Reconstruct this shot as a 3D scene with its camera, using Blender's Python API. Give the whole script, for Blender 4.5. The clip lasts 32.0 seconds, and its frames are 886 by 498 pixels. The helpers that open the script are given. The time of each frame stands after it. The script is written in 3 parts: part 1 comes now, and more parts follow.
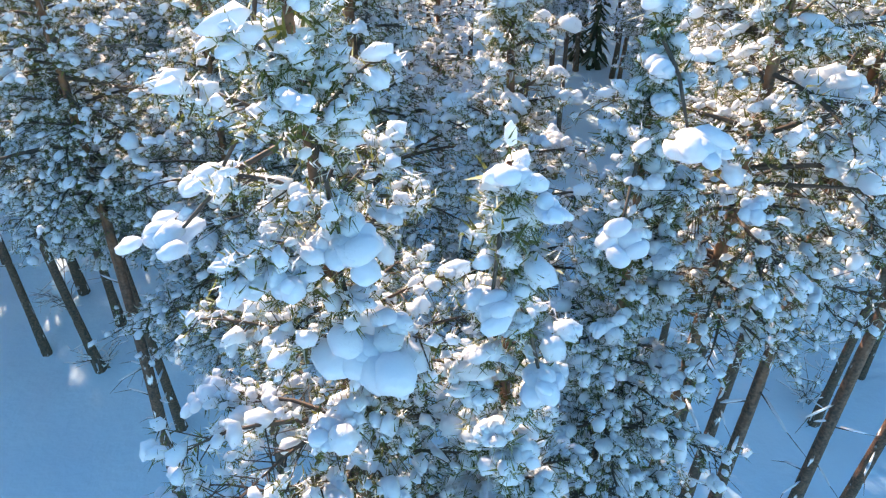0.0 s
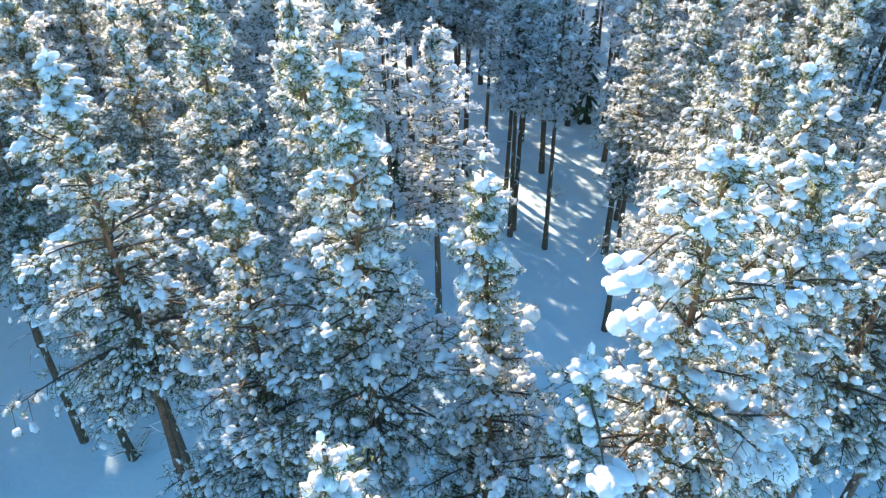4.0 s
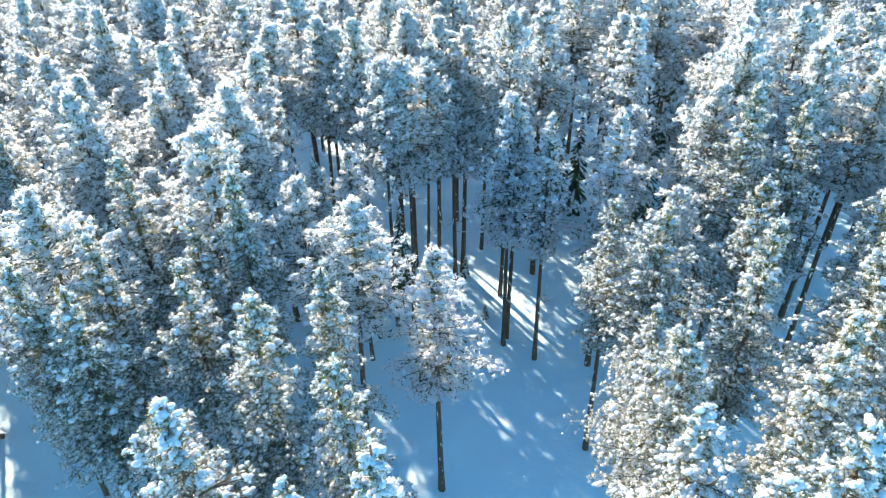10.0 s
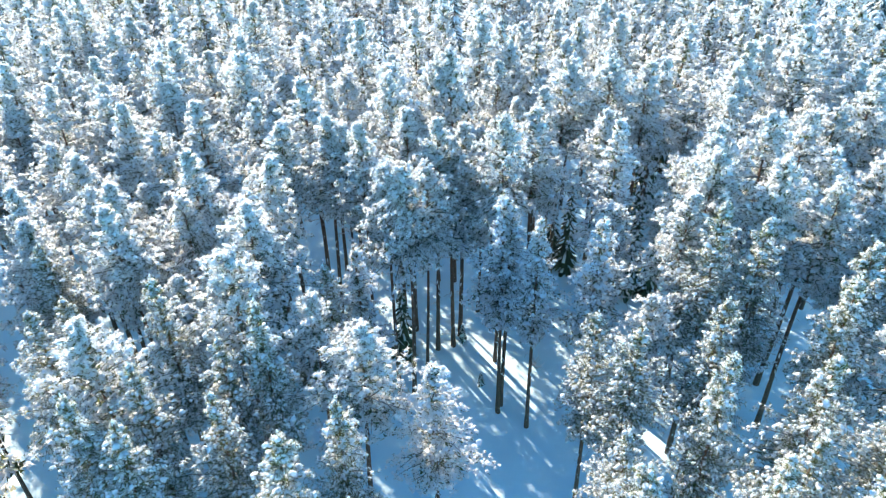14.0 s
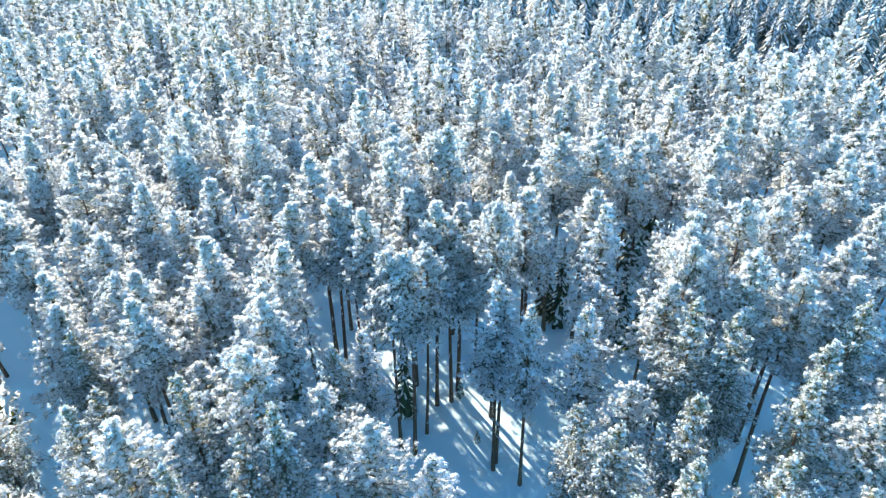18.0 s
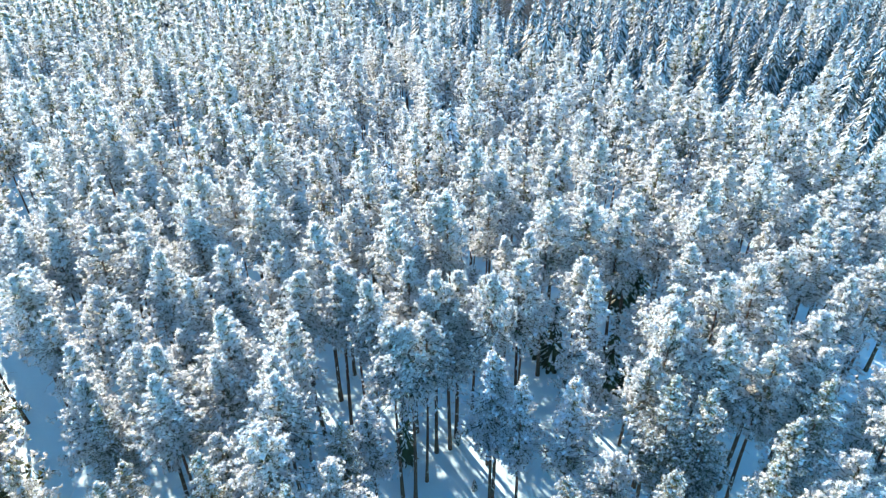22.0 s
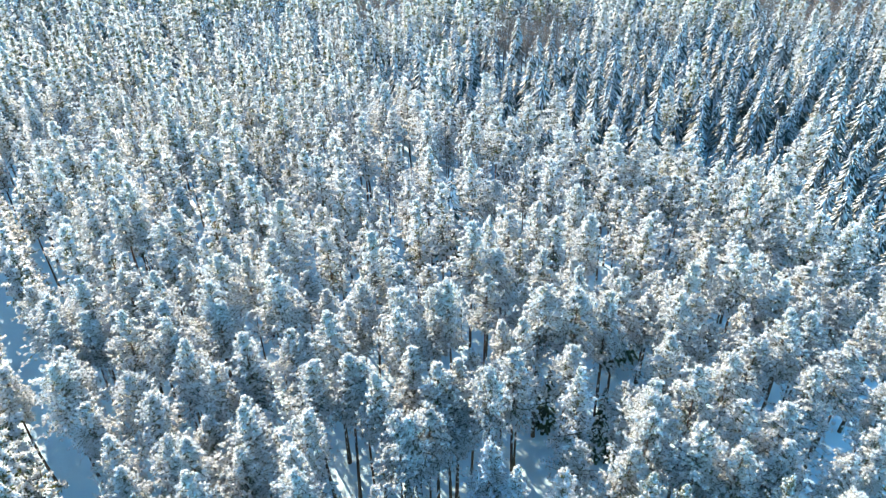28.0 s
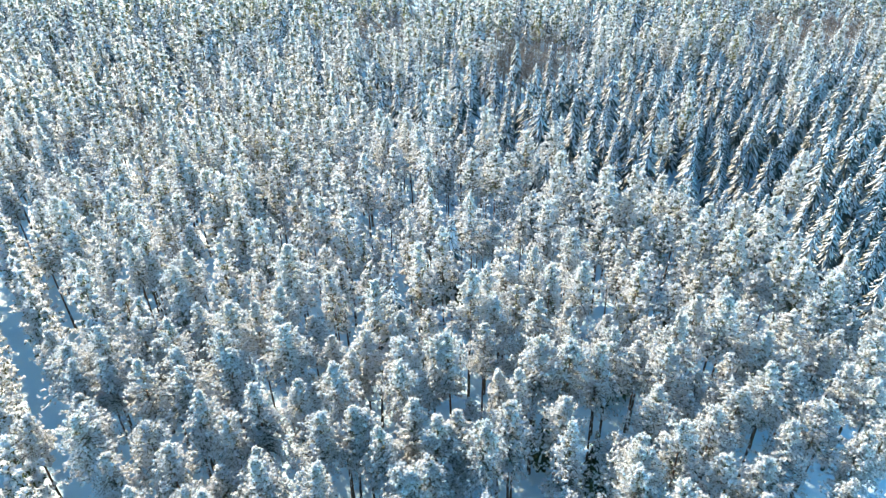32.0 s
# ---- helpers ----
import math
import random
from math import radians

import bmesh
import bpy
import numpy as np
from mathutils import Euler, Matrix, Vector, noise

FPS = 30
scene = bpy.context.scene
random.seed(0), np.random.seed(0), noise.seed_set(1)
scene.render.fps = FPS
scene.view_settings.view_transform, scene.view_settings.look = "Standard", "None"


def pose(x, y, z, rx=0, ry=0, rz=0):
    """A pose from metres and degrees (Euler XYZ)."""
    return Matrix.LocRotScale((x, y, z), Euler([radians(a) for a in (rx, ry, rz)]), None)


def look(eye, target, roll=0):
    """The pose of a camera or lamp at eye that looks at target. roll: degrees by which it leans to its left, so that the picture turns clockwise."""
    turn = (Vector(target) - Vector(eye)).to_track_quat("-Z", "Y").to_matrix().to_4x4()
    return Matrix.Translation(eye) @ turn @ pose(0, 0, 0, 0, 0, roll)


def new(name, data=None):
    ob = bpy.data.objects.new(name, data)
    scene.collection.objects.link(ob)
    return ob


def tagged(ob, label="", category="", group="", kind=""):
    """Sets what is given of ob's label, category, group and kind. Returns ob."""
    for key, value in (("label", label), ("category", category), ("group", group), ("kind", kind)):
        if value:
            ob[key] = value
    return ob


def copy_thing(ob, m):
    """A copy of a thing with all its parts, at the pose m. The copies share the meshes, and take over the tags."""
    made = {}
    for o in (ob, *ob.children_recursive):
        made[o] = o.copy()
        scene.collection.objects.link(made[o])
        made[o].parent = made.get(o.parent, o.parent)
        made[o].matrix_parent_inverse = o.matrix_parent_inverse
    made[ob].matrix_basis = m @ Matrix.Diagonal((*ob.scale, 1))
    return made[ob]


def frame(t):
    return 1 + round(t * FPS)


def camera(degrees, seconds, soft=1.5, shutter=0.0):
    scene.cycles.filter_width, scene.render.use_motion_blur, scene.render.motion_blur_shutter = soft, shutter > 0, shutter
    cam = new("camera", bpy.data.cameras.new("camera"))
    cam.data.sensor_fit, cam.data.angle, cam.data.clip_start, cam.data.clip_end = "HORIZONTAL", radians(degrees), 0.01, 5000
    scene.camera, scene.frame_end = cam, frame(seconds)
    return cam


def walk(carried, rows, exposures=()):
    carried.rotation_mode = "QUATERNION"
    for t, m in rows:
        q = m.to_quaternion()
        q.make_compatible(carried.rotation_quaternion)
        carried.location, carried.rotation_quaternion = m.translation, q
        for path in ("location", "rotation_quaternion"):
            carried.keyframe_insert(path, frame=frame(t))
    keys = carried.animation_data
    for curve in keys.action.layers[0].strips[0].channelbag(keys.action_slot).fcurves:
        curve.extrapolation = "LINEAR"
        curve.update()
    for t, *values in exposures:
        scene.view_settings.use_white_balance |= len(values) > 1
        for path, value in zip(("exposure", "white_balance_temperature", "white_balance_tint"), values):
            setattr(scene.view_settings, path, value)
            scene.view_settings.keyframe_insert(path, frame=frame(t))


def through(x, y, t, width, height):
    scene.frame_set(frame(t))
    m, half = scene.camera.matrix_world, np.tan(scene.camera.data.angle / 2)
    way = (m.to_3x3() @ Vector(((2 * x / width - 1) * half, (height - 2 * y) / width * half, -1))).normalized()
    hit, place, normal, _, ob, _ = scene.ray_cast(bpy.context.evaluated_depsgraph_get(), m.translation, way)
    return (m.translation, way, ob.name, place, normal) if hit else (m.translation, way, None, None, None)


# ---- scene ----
cam = camera(68.3, 32.0, soft=1.25)
METRES, EYE, TILT, LEAN, TURN = 55.0, 19.5, -33.3, 0.0, 0.0
ROWS = [
    (0.0, 0.0, 0.0, 0.0, 0.0, 0.0, -0.0),
    (0.5, 0.0, -0.0063, 0.0093, -0.01, 0.01, 0.03),
    (1.0, 0.0002, -0.0126, 0.0188, -0.0, 0.03, 0.05),
    (1.5, 0.0009, -0.0193, 0.0285, 0.04, 0.04, 0.1),
    (2.0, 0.0016, -0.026, 0.0389, 0.06, 0.01, 0.16),
    (2.5, 0.002, -0.0333, 0.0506, 0.06, -0.02, 0.23),
    (3.0, 0.0025, -0.0408, 0.0623, 0.07, -0.01, 0.24),
    (3.5, 0.003, -0.0486, 0.0747, 0.06, -0.08, 0.26),
    (5.5, 0.0045, -0.0808, 0.1259, 0.2, -0.48, 0.5),
    (6.0, 0.0044, -0.0889, 0.138, 0.23, -0.39, 0.52),
    (6.5, 0.0049, -0.0967, 0.1504, 0.21, -0.32, 0.52),
    (7.0, 0.0053, -0.1048, 0.1634, 0.18, -0.25, 0.56),
    (7.5, 0.0057, -0.1135, 0.1769, 0.21, -0.19, 0.6),
    (8.0, 0.0059, -0.1223, 0.1897, 0.19, -0.11, 0.6),
    (8.5, 0.0063, -0.1317, 0.2025, 0.18, -0.05, 0.63),
    (9.0, 0.0067, -0.1405, 0.2148, 0.2, 0.02, 0.64),
    (9.5, 0.0068, -0.1489, 0.2269, 0.2, 0.13, 0.66),
    (10.0, 0.0075, -0.1578, 0.2397, 0.23, 0.21, 0.66),
    (10.5, 0.0076, -0.1662, 0.2532, 0.24, 0.28, 0.67),
    (11.0, 0.0081, -0.1747, 0.2668, 0.29, 0.36, 0.67),
    (11.5, 0.0086, -0.184, 0.2799, 0.29, 0.44, 0.66),
    (12.0, 0.0092, -0.194, 0.2925, 0.26, 0.52, 0.63),
    (12.5, 0.0093, -0.2039, 0.3055, 0.22, 0.6, 0.61),
    (13.0, 0.0095, -0.2135, 0.319, 0.17, 0.65, 0.62),
    (13.5, 0.0102, -0.2237, 0.3332, 0.18, 0.7, 0.63),
    (14.0, 0.0093, -0.2328, 0.3465, 0.12, 0.78, 0.64),
    (14.5, 0.0105, -0.2423, 0.3602, 0.18, 0.82, 0.66),
    (15.0, 0.0112, -0.2515, 0.3738, 0.17, 0.86, 0.67),
    (15.5, 0.0114, -0.2605, 0.3871, 0.16, 0.9, 0.69),
    (17.5, 0.0118, -0.2966, 0.4395, 0.08, 1.13, 0.67),
    (18.0, 0.0118, -0.3052, 0.4525, 0.06, 1.16, 0.68),
    (18.5, 0.0126, -0.3143, 0.4655, 0.09, 1.18, 0.71),
    (19.0, 0.0124, -0.3232, 0.4793, 0.07, 1.15, 0.72),
    (19.5, 0.0133, -0.3318, 0.4925, 0.08, 1.16, 0.73),
    (20.0, 0.0139, -0.3403, 0.5055, 0.09, 1.2, 0.76),
    (20.5, 0.0132, -0.3498, 0.5189, 0.03, 1.21, 0.76),
    (21.0, 0.0145, -0.3593, 0.5322, 0.05, 1.24, 0.77),
    (21.5, 0.0153, -0.3686, 0.5454, 0.05, 1.26, 0.79),
    (22.0, 0.0156, -0.3779, 0.5584, 0.05, 1.3, 0.8),
    (22.5, 0.0156, -0.3881, 0.5722, 0.03, 1.31, 0.8),
    (23.0, 0.016, -0.3966, 0.5853, 0.03, 1.36, 0.83),
    (23.5, 0.0167, -0.4062, 0.5985, 0.03, 1.39, 0.84),
    (24.0, 0.0174, -0.4155, 0.6118, 0.05, 1.43, 0.86),
    (24.5, 0.0175, -0.4245, 0.6244, 0.05, 1.48, 0.87),
    (25.0, 0.0176, -0.4325, 0.6372, 0.07, 1.54, 0.91),
    (25.5, 0.0178, -0.4424, 0.6505, 0.08, 1.55, 0.92),
    (27.5, 0.0184, -0.4797, 0.703, 0.14, 1.62, 0.97),
    (28.0, 0.0179, -0.4892, 0.7164, 0.14, 1.63, 0.95),
    (28.5, 0.0187, -0.4989, 0.7298, 0.15, 1.67, 0.93),
    (29.0, 0.0193, -0.5082, 0.7433, 0.15, 1.7, 0.92),
    (29.5, 0.0202, -0.5172, 0.7563, 0.16, 1.71, 0.91),
    (30.0, 0.0202, -0.527, 0.7703, 0.16, 1.72, 0.9),
    (30.5, 0.0203, -0.5368, 0.7839, 0.18, 1.74, 0.9),
    (31.0, 0.0208, -0.5462, 0.7977, 0.18, 1.74, 0.88),
    (31.5, 0.0208, -0.5553, 0.8112, 0.17, 1.75, 0.86),
    (32.0, 0.021, -0.5645, 0.8244, 0.18, 1.77, 0.86),
]
walk(cam, [(t, pose(0, 0, EYE, TILT, LEAN, TURN) @ pose(METRES * x, METRES * y, METRES * z, 90 + pitch, roll, yaw)) for t, x, y, z, yaw, pitch, roll in ROWS],
     exposures=[(0.0, 2.2, 8000.0, 25.0), (3.0, 2.22, 7600.0, 19.0), (6.0, 2.3, 7400.0, 13.0), (13.0, 2.32, 6850.0, 9.0), (20.0, 2.15, 6650.0, 8.0), (25.0, 2.1, 6850.0, 8.0), (32.0, 2.0, 7250.0, 8.0)])

# ---- daylight: low winter sun ahead and to the left, clear sky ----
SUN_AWAY, SUN_HIGH = 30.5, 26.5
world = bpy.data.worlds.new("winter_sky")
scene.world = world
world.use_nodes = True
wn = world.node_tree
sky = wn.nodes.new("ShaderNodeTexSky")
sky.sky_type, sky.sun_disc = "NISHITA", False
sky.sun_elevation, sky.sun_rotation = radians(SUN_HIGH), radians(-SUN_AWAY)
sky.ozone_density, sky.air_density, sky.dust_density = 2.0, 1.0, 0.1
wn.nodes["Background"].inputs["Strength"].default_value = 0.088
deep = wn.nodes.new("ShaderNodeMix")
deep.data_type, deep.blend_type = "RGBA", "MULTIPLY"
deep.inputs[0].default_value, deep.inputs[7].default_value = 1.0, (0.40, 1.0, 1.22, 1.0)
wn.links.new(sky.outputs[0], deep.inputs[6])
wn.links.new(deep.outputs[2], wn.nodes["Background"].inputs["Color"])
sun_data = bpy.data.lights.new("sun", "SUN")
sun_data.energy, sun_data.angle, sun_data.color = 3.4, radians(0.55), (1.0, 0.87, 0.71)
sun = new("sun", sun_data)
sun.matrix_world = look((-math.sin(radians(SUN_AWAY)) * 300, math.cos(radians(SUN_AWAY)) * 300, math.tan(radians(SUN_HIGH)) * 300), (0, 0, 0))


# ---- materials ----
def material(name):
    mat = bpy.data.materials.new(name)
    mat.use_nodes = True
    return mat, mat.node_tree, mat.node_tree.nodes["Principled BSDF"]


def add(tree, kind, **values):
    node = tree.nodes.new(kind)
    for key, value in values.items():
        node.inputs[key].default_value = value
    return node


def mix_colours(tree, factor, a, b):
    """A colour mix; a and b are colours or sockets, factor a socket or a number."""
    node = tree.nodes.new("ShaderNodeMix")
    node.data_type = "RGBA"
    for socket, value in ((node.inputs[0], factor), (node.inputs[6], a), (node.inputs[7], b)):
        if isinstance(value, bpy.types.NodeSocket):
            tree.links.new(value, socket)
        elif isinstance(value, tuple):
            socket.default_value = (*value, 1)
        else:
            socket.default_value = value
    return node.outputs[2]


def span(tree, value, low, high):
    node = add(tree, "ShaderNodeMapRange", **{"From Min": low, "From Max": high})
    tree.links.new(value, node.inputs["Value"])
    return node.outputs[0]


def let_through(tree, bsdf, colour, share):
    """Mixes light that shines through a thin thing."""
    glow = tree.nodes.new("ShaderNodeBsdfTranslucent")
    if isinstance(colour, tuple):
        glow.inputs["Color"].default_value = (*colour, 1)
    else:
        tree.links.new(colour, glow.inputs["Color"])
    both = add(tree, "ShaderNodeMixShader", Fac=share)
    tree.links.new(bsdf.outputs[0], both.inputs[1])
    tree.links.new(glow.outputs[0], both.inputs[2])
    tree.links.new(both.outputs[0], tree.nodes["Material Output"].inputs["Surface"])


def snow_material(name, grain, depth, share, old=(0.77, 0.83, 0.89), fresh=(0.84, 0.87, 0.91)):
    mat, tree, bsdf = material(name)
    place = tree.nodes.new("ShaderNodeTexCoord")
    fine = add(tree, "ShaderNodeTexNoise", Scale=grain, Detail=4.0, Roughness=0.6)
    broad = add(tree, "ShaderNodeTexNoise", Scale=grain * 0.12, Detail=2.0)
    for node in (fine, broad):
        tree.links.new(place.outputs["Object"], node.inputs["Vector"])
    white = mix_colours(tree, span(tree, broad.outputs[0], 0.3, 0.7), old, fresh)
    tree.links.new(white, bsdf.inputs["Base Color"])
    bsdf.inputs["Roughness"].default_value = 0.6
    bsdf.inputs["Specular IOR Level"].default_value = 0.25
    bump = add(tree, "ShaderNodeBump", Strength=0.5, Distance=depth)
    tree.links.new(fine.outputs[0], bump.inputs["Height"])
    tree.links.new(bump.outputs[0], bsdf.inputs["Normal"])
    if share:
        let_through(tree, bsdf, old, share)
    return mat


def needle_material(name, dark, light, frost, through=0.5, pale_green=(0.52, 0.52, 0.30), olive=(0.13, 0.13, 0.04)):
    mat, tree, bsdf = material(name)
    island = tree.nodes.new("ShaderNodeNewGeometry").outputs["Random Per Island"]
    tree_random = tree.nodes.new("ShaderNodeObjectInfo").outputs["Random"]
    green = mix_colours(tree, island, dark, light)
    warm = mix_colours(tree, span(tree, tree_random, 0.0, 2.4), green, olive)
    stand = add(tree, "ShaderNodeTexNoise", Scale=0.022, Detail=2.0)
    tree.links.new(tree.nodes.new("ShaderNodeTexCoord").outputs["Object"], stand.inputs["Vector"])
    pale = mix_colours(tree, span(tree, stand.outputs[0], 0.42, 0.62), (0.72, 0.74, 0.73), pale_green)
    iced = mix_colours(tree, span(tree, island, frost, min(frost + 0.25, 1.3)), warm, pale)
    tree.links.new(iced, bsdf.inputs["Base Color"])
    bsdf.inputs["Roughness"].default_value = 0.55
    let_through(tree, bsdf, iced, through)
    return mat


def bark_material(name, low, high, turn):
    """Pine bark: grey-brown plates below, thin orange bark above the height turn, snow blown against it."""
    mat, tree, bsdf = material(name)
    place = tree.nodes.new("ShaderNodeTexCoord").outputs["Object"]
    apart = tree.nodes.new("ShaderNodeSeparateXYZ")
    tree.links.new(place, apart.inputs[0])
    stretch = tree.nodes.new("ShaderNodeMapping")
    stretch.inputs["Scale"].default_value = (9.0, 9.0, 2.2)
    tree.links.new(place, stretch.inputs["Vector"])
    plates = add(tree, "ShaderNodeTexVoronoi", Scale=1.0)
    tree.links.new(stretch.outputs[0], plates.inputs["Vector"])
    grain = add(tree, "ShaderNodeTexNoise", Scale=14.0, Detail=5.0)
    tree.links.new(place, grain.inputs["Vector"])
    base = mix_colours(tree, span(tree, apart.outputs[2], turn - 3.0, turn + 2.5), low, high)
    crack = mix_colours(tree, span(tree, plates.outputs["Distance"], 0.25, 0.8), base, (0.025, 0.02, 0.018))
    flaked = mix_colours(tree, span(tree, grain.outputs[0], 0.35, 0.9), crack, (0.25, 0.14, 0.09))
    blown = add(tree, "ShaderNodeTexNoise", Scale=2.6, Detail=3.0)
    tree.links.new(stretch.outputs[0], blown.inputs["Vector"])
    blown.inputs["Scale"].default_value = 0.55
    snowy = mix_colours(tree, span(tree, blown.outputs[0], 0.64, 0.69), flaked, (0.82, 0.84, 0.87))
    tree.links.new(snowy, bsdf.inputs["Base Color"])
    bsdf.inputs["Roughness"].default_value = 0.85
    bump = add(tree, "ShaderNodeBump", Strength=0.8, Distance=0.03)
    tree.links.new(plates.outputs["Distance"], bump.inputs["Height"])
    tree.links.new(bump.outputs[0], bsdf.inputs["Normal"])
    return mat


def twig_material(name, dark, light):
    mat, tree, bsdf = material(name)
    grain = add(tree, "ShaderNodeTexNoise", Scale=6.0, Detail=4.0)
    tree.links.new(tree.nodes.new("ShaderNodeTexCoord").outputs["Object"], grain.inputs["Vector"])
    tree.links.new(mix_colours(tree, span(tree, grain.outputs[0], 0.3, 0.7), dark, light), bsdf.inputs["Base Color"])
    bsdf.inputs["Roughness"].default_value = 0.85
    return mat


SNOW = snow_material("snow_on_branches", 7.0, 0.05, 0.42)
PACKED_SNOW = snow_material("snow_on_spruces", 5.0, 0.05, 0.12)
FROST = snow_material("frosted_twigs", 9.0, 0.01, 0.62, (0.80, 0.81, 0.83), (0.86, 0.87, 0.88))
# the ground's cyan-blue colour has the blue of the shade painted in
SHADE_BLUE_SNOW = snow_material("shade_blue_ground_snow", 2.2, 0.08, 0.0, (0.53, 0.76, 0.89), (0.62, 0.81, 0.91))
NEEDLES = needle_material("pine_needles", (0.03, 0.05, 0.02), (0.23, 0.25, 0.05), 0.74)
WOOD_NEEDLES = needle_material("frosted_pine_needles", (0.025, 0.045, 0.022), (0.16, 0.20, 0.05), 0.62)
FAR_NEEDLES = needle_material("far_pine_needles", (0.025, 0.045, 0.028), (0.15, 0.19, 0.06), 0.60)
SPRUCE_NEEDLES = needle_material("spruce_needles", (0.02, 0.038, 0.03), (0.05, 0.075, 0.06), 0.66, 0.08, (0.55, 0.62, 0.66), (0.04, 0.06, 0.05))
DARK_NEEDLES = needle_material("sheltered_spruce_needles", (0.018, 0.032, 0.018), (0.055, 0.075, 0.03), 1.05, 0.15, olive=(0.05, 0.07, 0.03))
BARK = bark_material("pine_bark", (0.055, 0.032, 0.024), (0.30, 0.115, 0.05), 11.0)
LIMB = twig_material("pine_limb_bark", (0.04, 0.03, 0.026), (0.11, 0.075, 0.055))
FROSTED_LIMB = twig_material("frosted_limb_bark", (0.07, 0.07, 0.065), (0.28, 0.30, 0.30))
DEAD_TWIG = twig_material("bare_twigs", (0.10, 0.075, 0.06), (0.22, 0.17, 0.14))
BROWN_TWIG = twig_material("birch_twigs", (0.20, 0.15, 0.12), (0.36, 0.28, 0.23))


# ---- mesh building ----
def icosphere(levels):
    bm = bmesh.new()
    bmesh.ops.create_icosphere(bm, subdivisions=levels, radius=1.0)
    v = np.array([p.co[:] for p in bm.verts])
    f = np.array([[p.index for p in q.verts] for q in bm.faces])
    bm.free()
    return v, f


BALL, ROUND = icosphere(1), icosphere(2)
DIAMOND = (np.array([(1, 0, 0), (-1, 0, 0), (0, 1, 0), (0, -1, 0), (0, 0, 1), (0, 0, -1)], float),
           np.array([(0, 2, 4), (2, 1, 4), (1, 3, 4), (3, 0, 4), (2, 0, 5), (1, 2, 5), (3, 1, 5), (0, 3, 5)]))


class Soup:
    """Triangles gathered into one mesh."""

    def __init__(self):
        self.v, self.f, self.n = [], [], 0

    def put(self, v, f):
        self.v.append(v)
        self.f.append(f + self.n)
        self.n += len(v)

    def arrays(self):
        return (np.concatenate(self.v), np.concatenate(self.f)) if self.v else (np.zeros((0, 3)), np.zeros((0, 3), int))

    def mesh(self, name, mat, smooth=True):
        return to_mesh(name, *self.arrays(), mat, smooth)


def to_mesh(name, v, f, mat, smooth=True):
    me = bpy.data.meshes.new(name)
    me.vertices.add(len(v))
    me.vertices.foreach_set("co", np.ascontiguousarray(v, np.float32).ravel())
    me.loops.add(f.size)
    me.loops.foreach_set("vertex_index", np.ascontiguousarray(f, np.int32).ravel())
    me.polygons.add(len(f))
    me.polygons.foreach_set("loop_start", np.arange(0, f.size, f.shape[1], dtype=np.int32))
    me.polygons.foreach_set("use_smooth", np.full(len(f), smooth))
    me.update()
    me.materials.append(mat)
    return me


def part(name, me, parent, label=""):
    ob = new(name, me)
    ob.parent = parent
    return tagged(ob, label)


def tube(pts, radii, sides):
    pts = np.asarray(pts, float)
    way = np.gradient(pts, axis=0)
    way /= np.linalg.norm(way, axis=1)[:, None] + 1e-9
    side = np.cross(way, (0.3, 0.2, 1.0) if abs(way[0, 2]) < 0.8 else (1.0, 0.1, 0.0))
    side /= np.linalg.norm(side, axis=1)[:, None] + 1e-9
    other = np.cross(way, side)
    a = np.arange(sides) * 2 * np.pi / sides
    ring = np.cos(a)[None, :, None] * side[:, None] + np.sin(a)[None, :, None] * other[:, None]
    v = (pts[:, None] + ring * np.asarray(radii)[:, None, None]).reshape(-1, 3)
    i, j = np.meshgrid(np.arange(len(pts) - 1), np.arange(sides), indexing="ij")
    k = (j + 1) % sides
    a0, a1, b0, b1 = (i * sides + j).ravel(), (i * sides + k).ravel(), ((i + 1) * sides + j).ravel(), ((i + 1) * sides + k).ravel()
    return v, np.concatenate([np.stack([a0, a1, b1], 1), np.stack([a0, b1, b0], 1)])


def lumps(rng, shape, centres, sizes, yaw, pitch, rough=0.18):
    """Uneven rounded lumps: sizes are half-lengths along, across and up; pitch tips the long end down."""
    base, f = shape
    n, k = len(centres), len(base)
    if n == 0:
        return np.zeros((0, 3)), np.zeros((0, 3), int)
    wave = np.zeros((n, k))
    for m in range(3):
        wave += np.sin(base @ rng.normal(size=(3, n)) * (1.6 + m) + rng.uniform(0, 6.28, n)).T
    v = base[None] * (1 + rough * 0.6 * wave[..., None] + rng.uniform(-0.3, 0.3, (n, k, 1)) * rough) * sizes[:, None]
    v[..., 2] *= np.where(v[..., 2] < 0, 0.6, 1.0)
    cp, sp, cy, sy = np.cos(pitch)[:, None], np.sin(pitch)[:, None], np.cos(yaw)[:, None], np.sin(yaw)[:, None]
    x, z = v[..., 0] * cp + v[..., 2] * sp, v[..., 2] * cp - v[..., 0] * sp
    v = np.stack([x * cy - v[..., 1] * sy, x * sy + v[..., 1] * cy, z], -1) + centres[:, None]
    return v.reshape(-1, 3), (f[None] + (np.arange(n) * k)[:, None, None]).reshape(-1, 3)


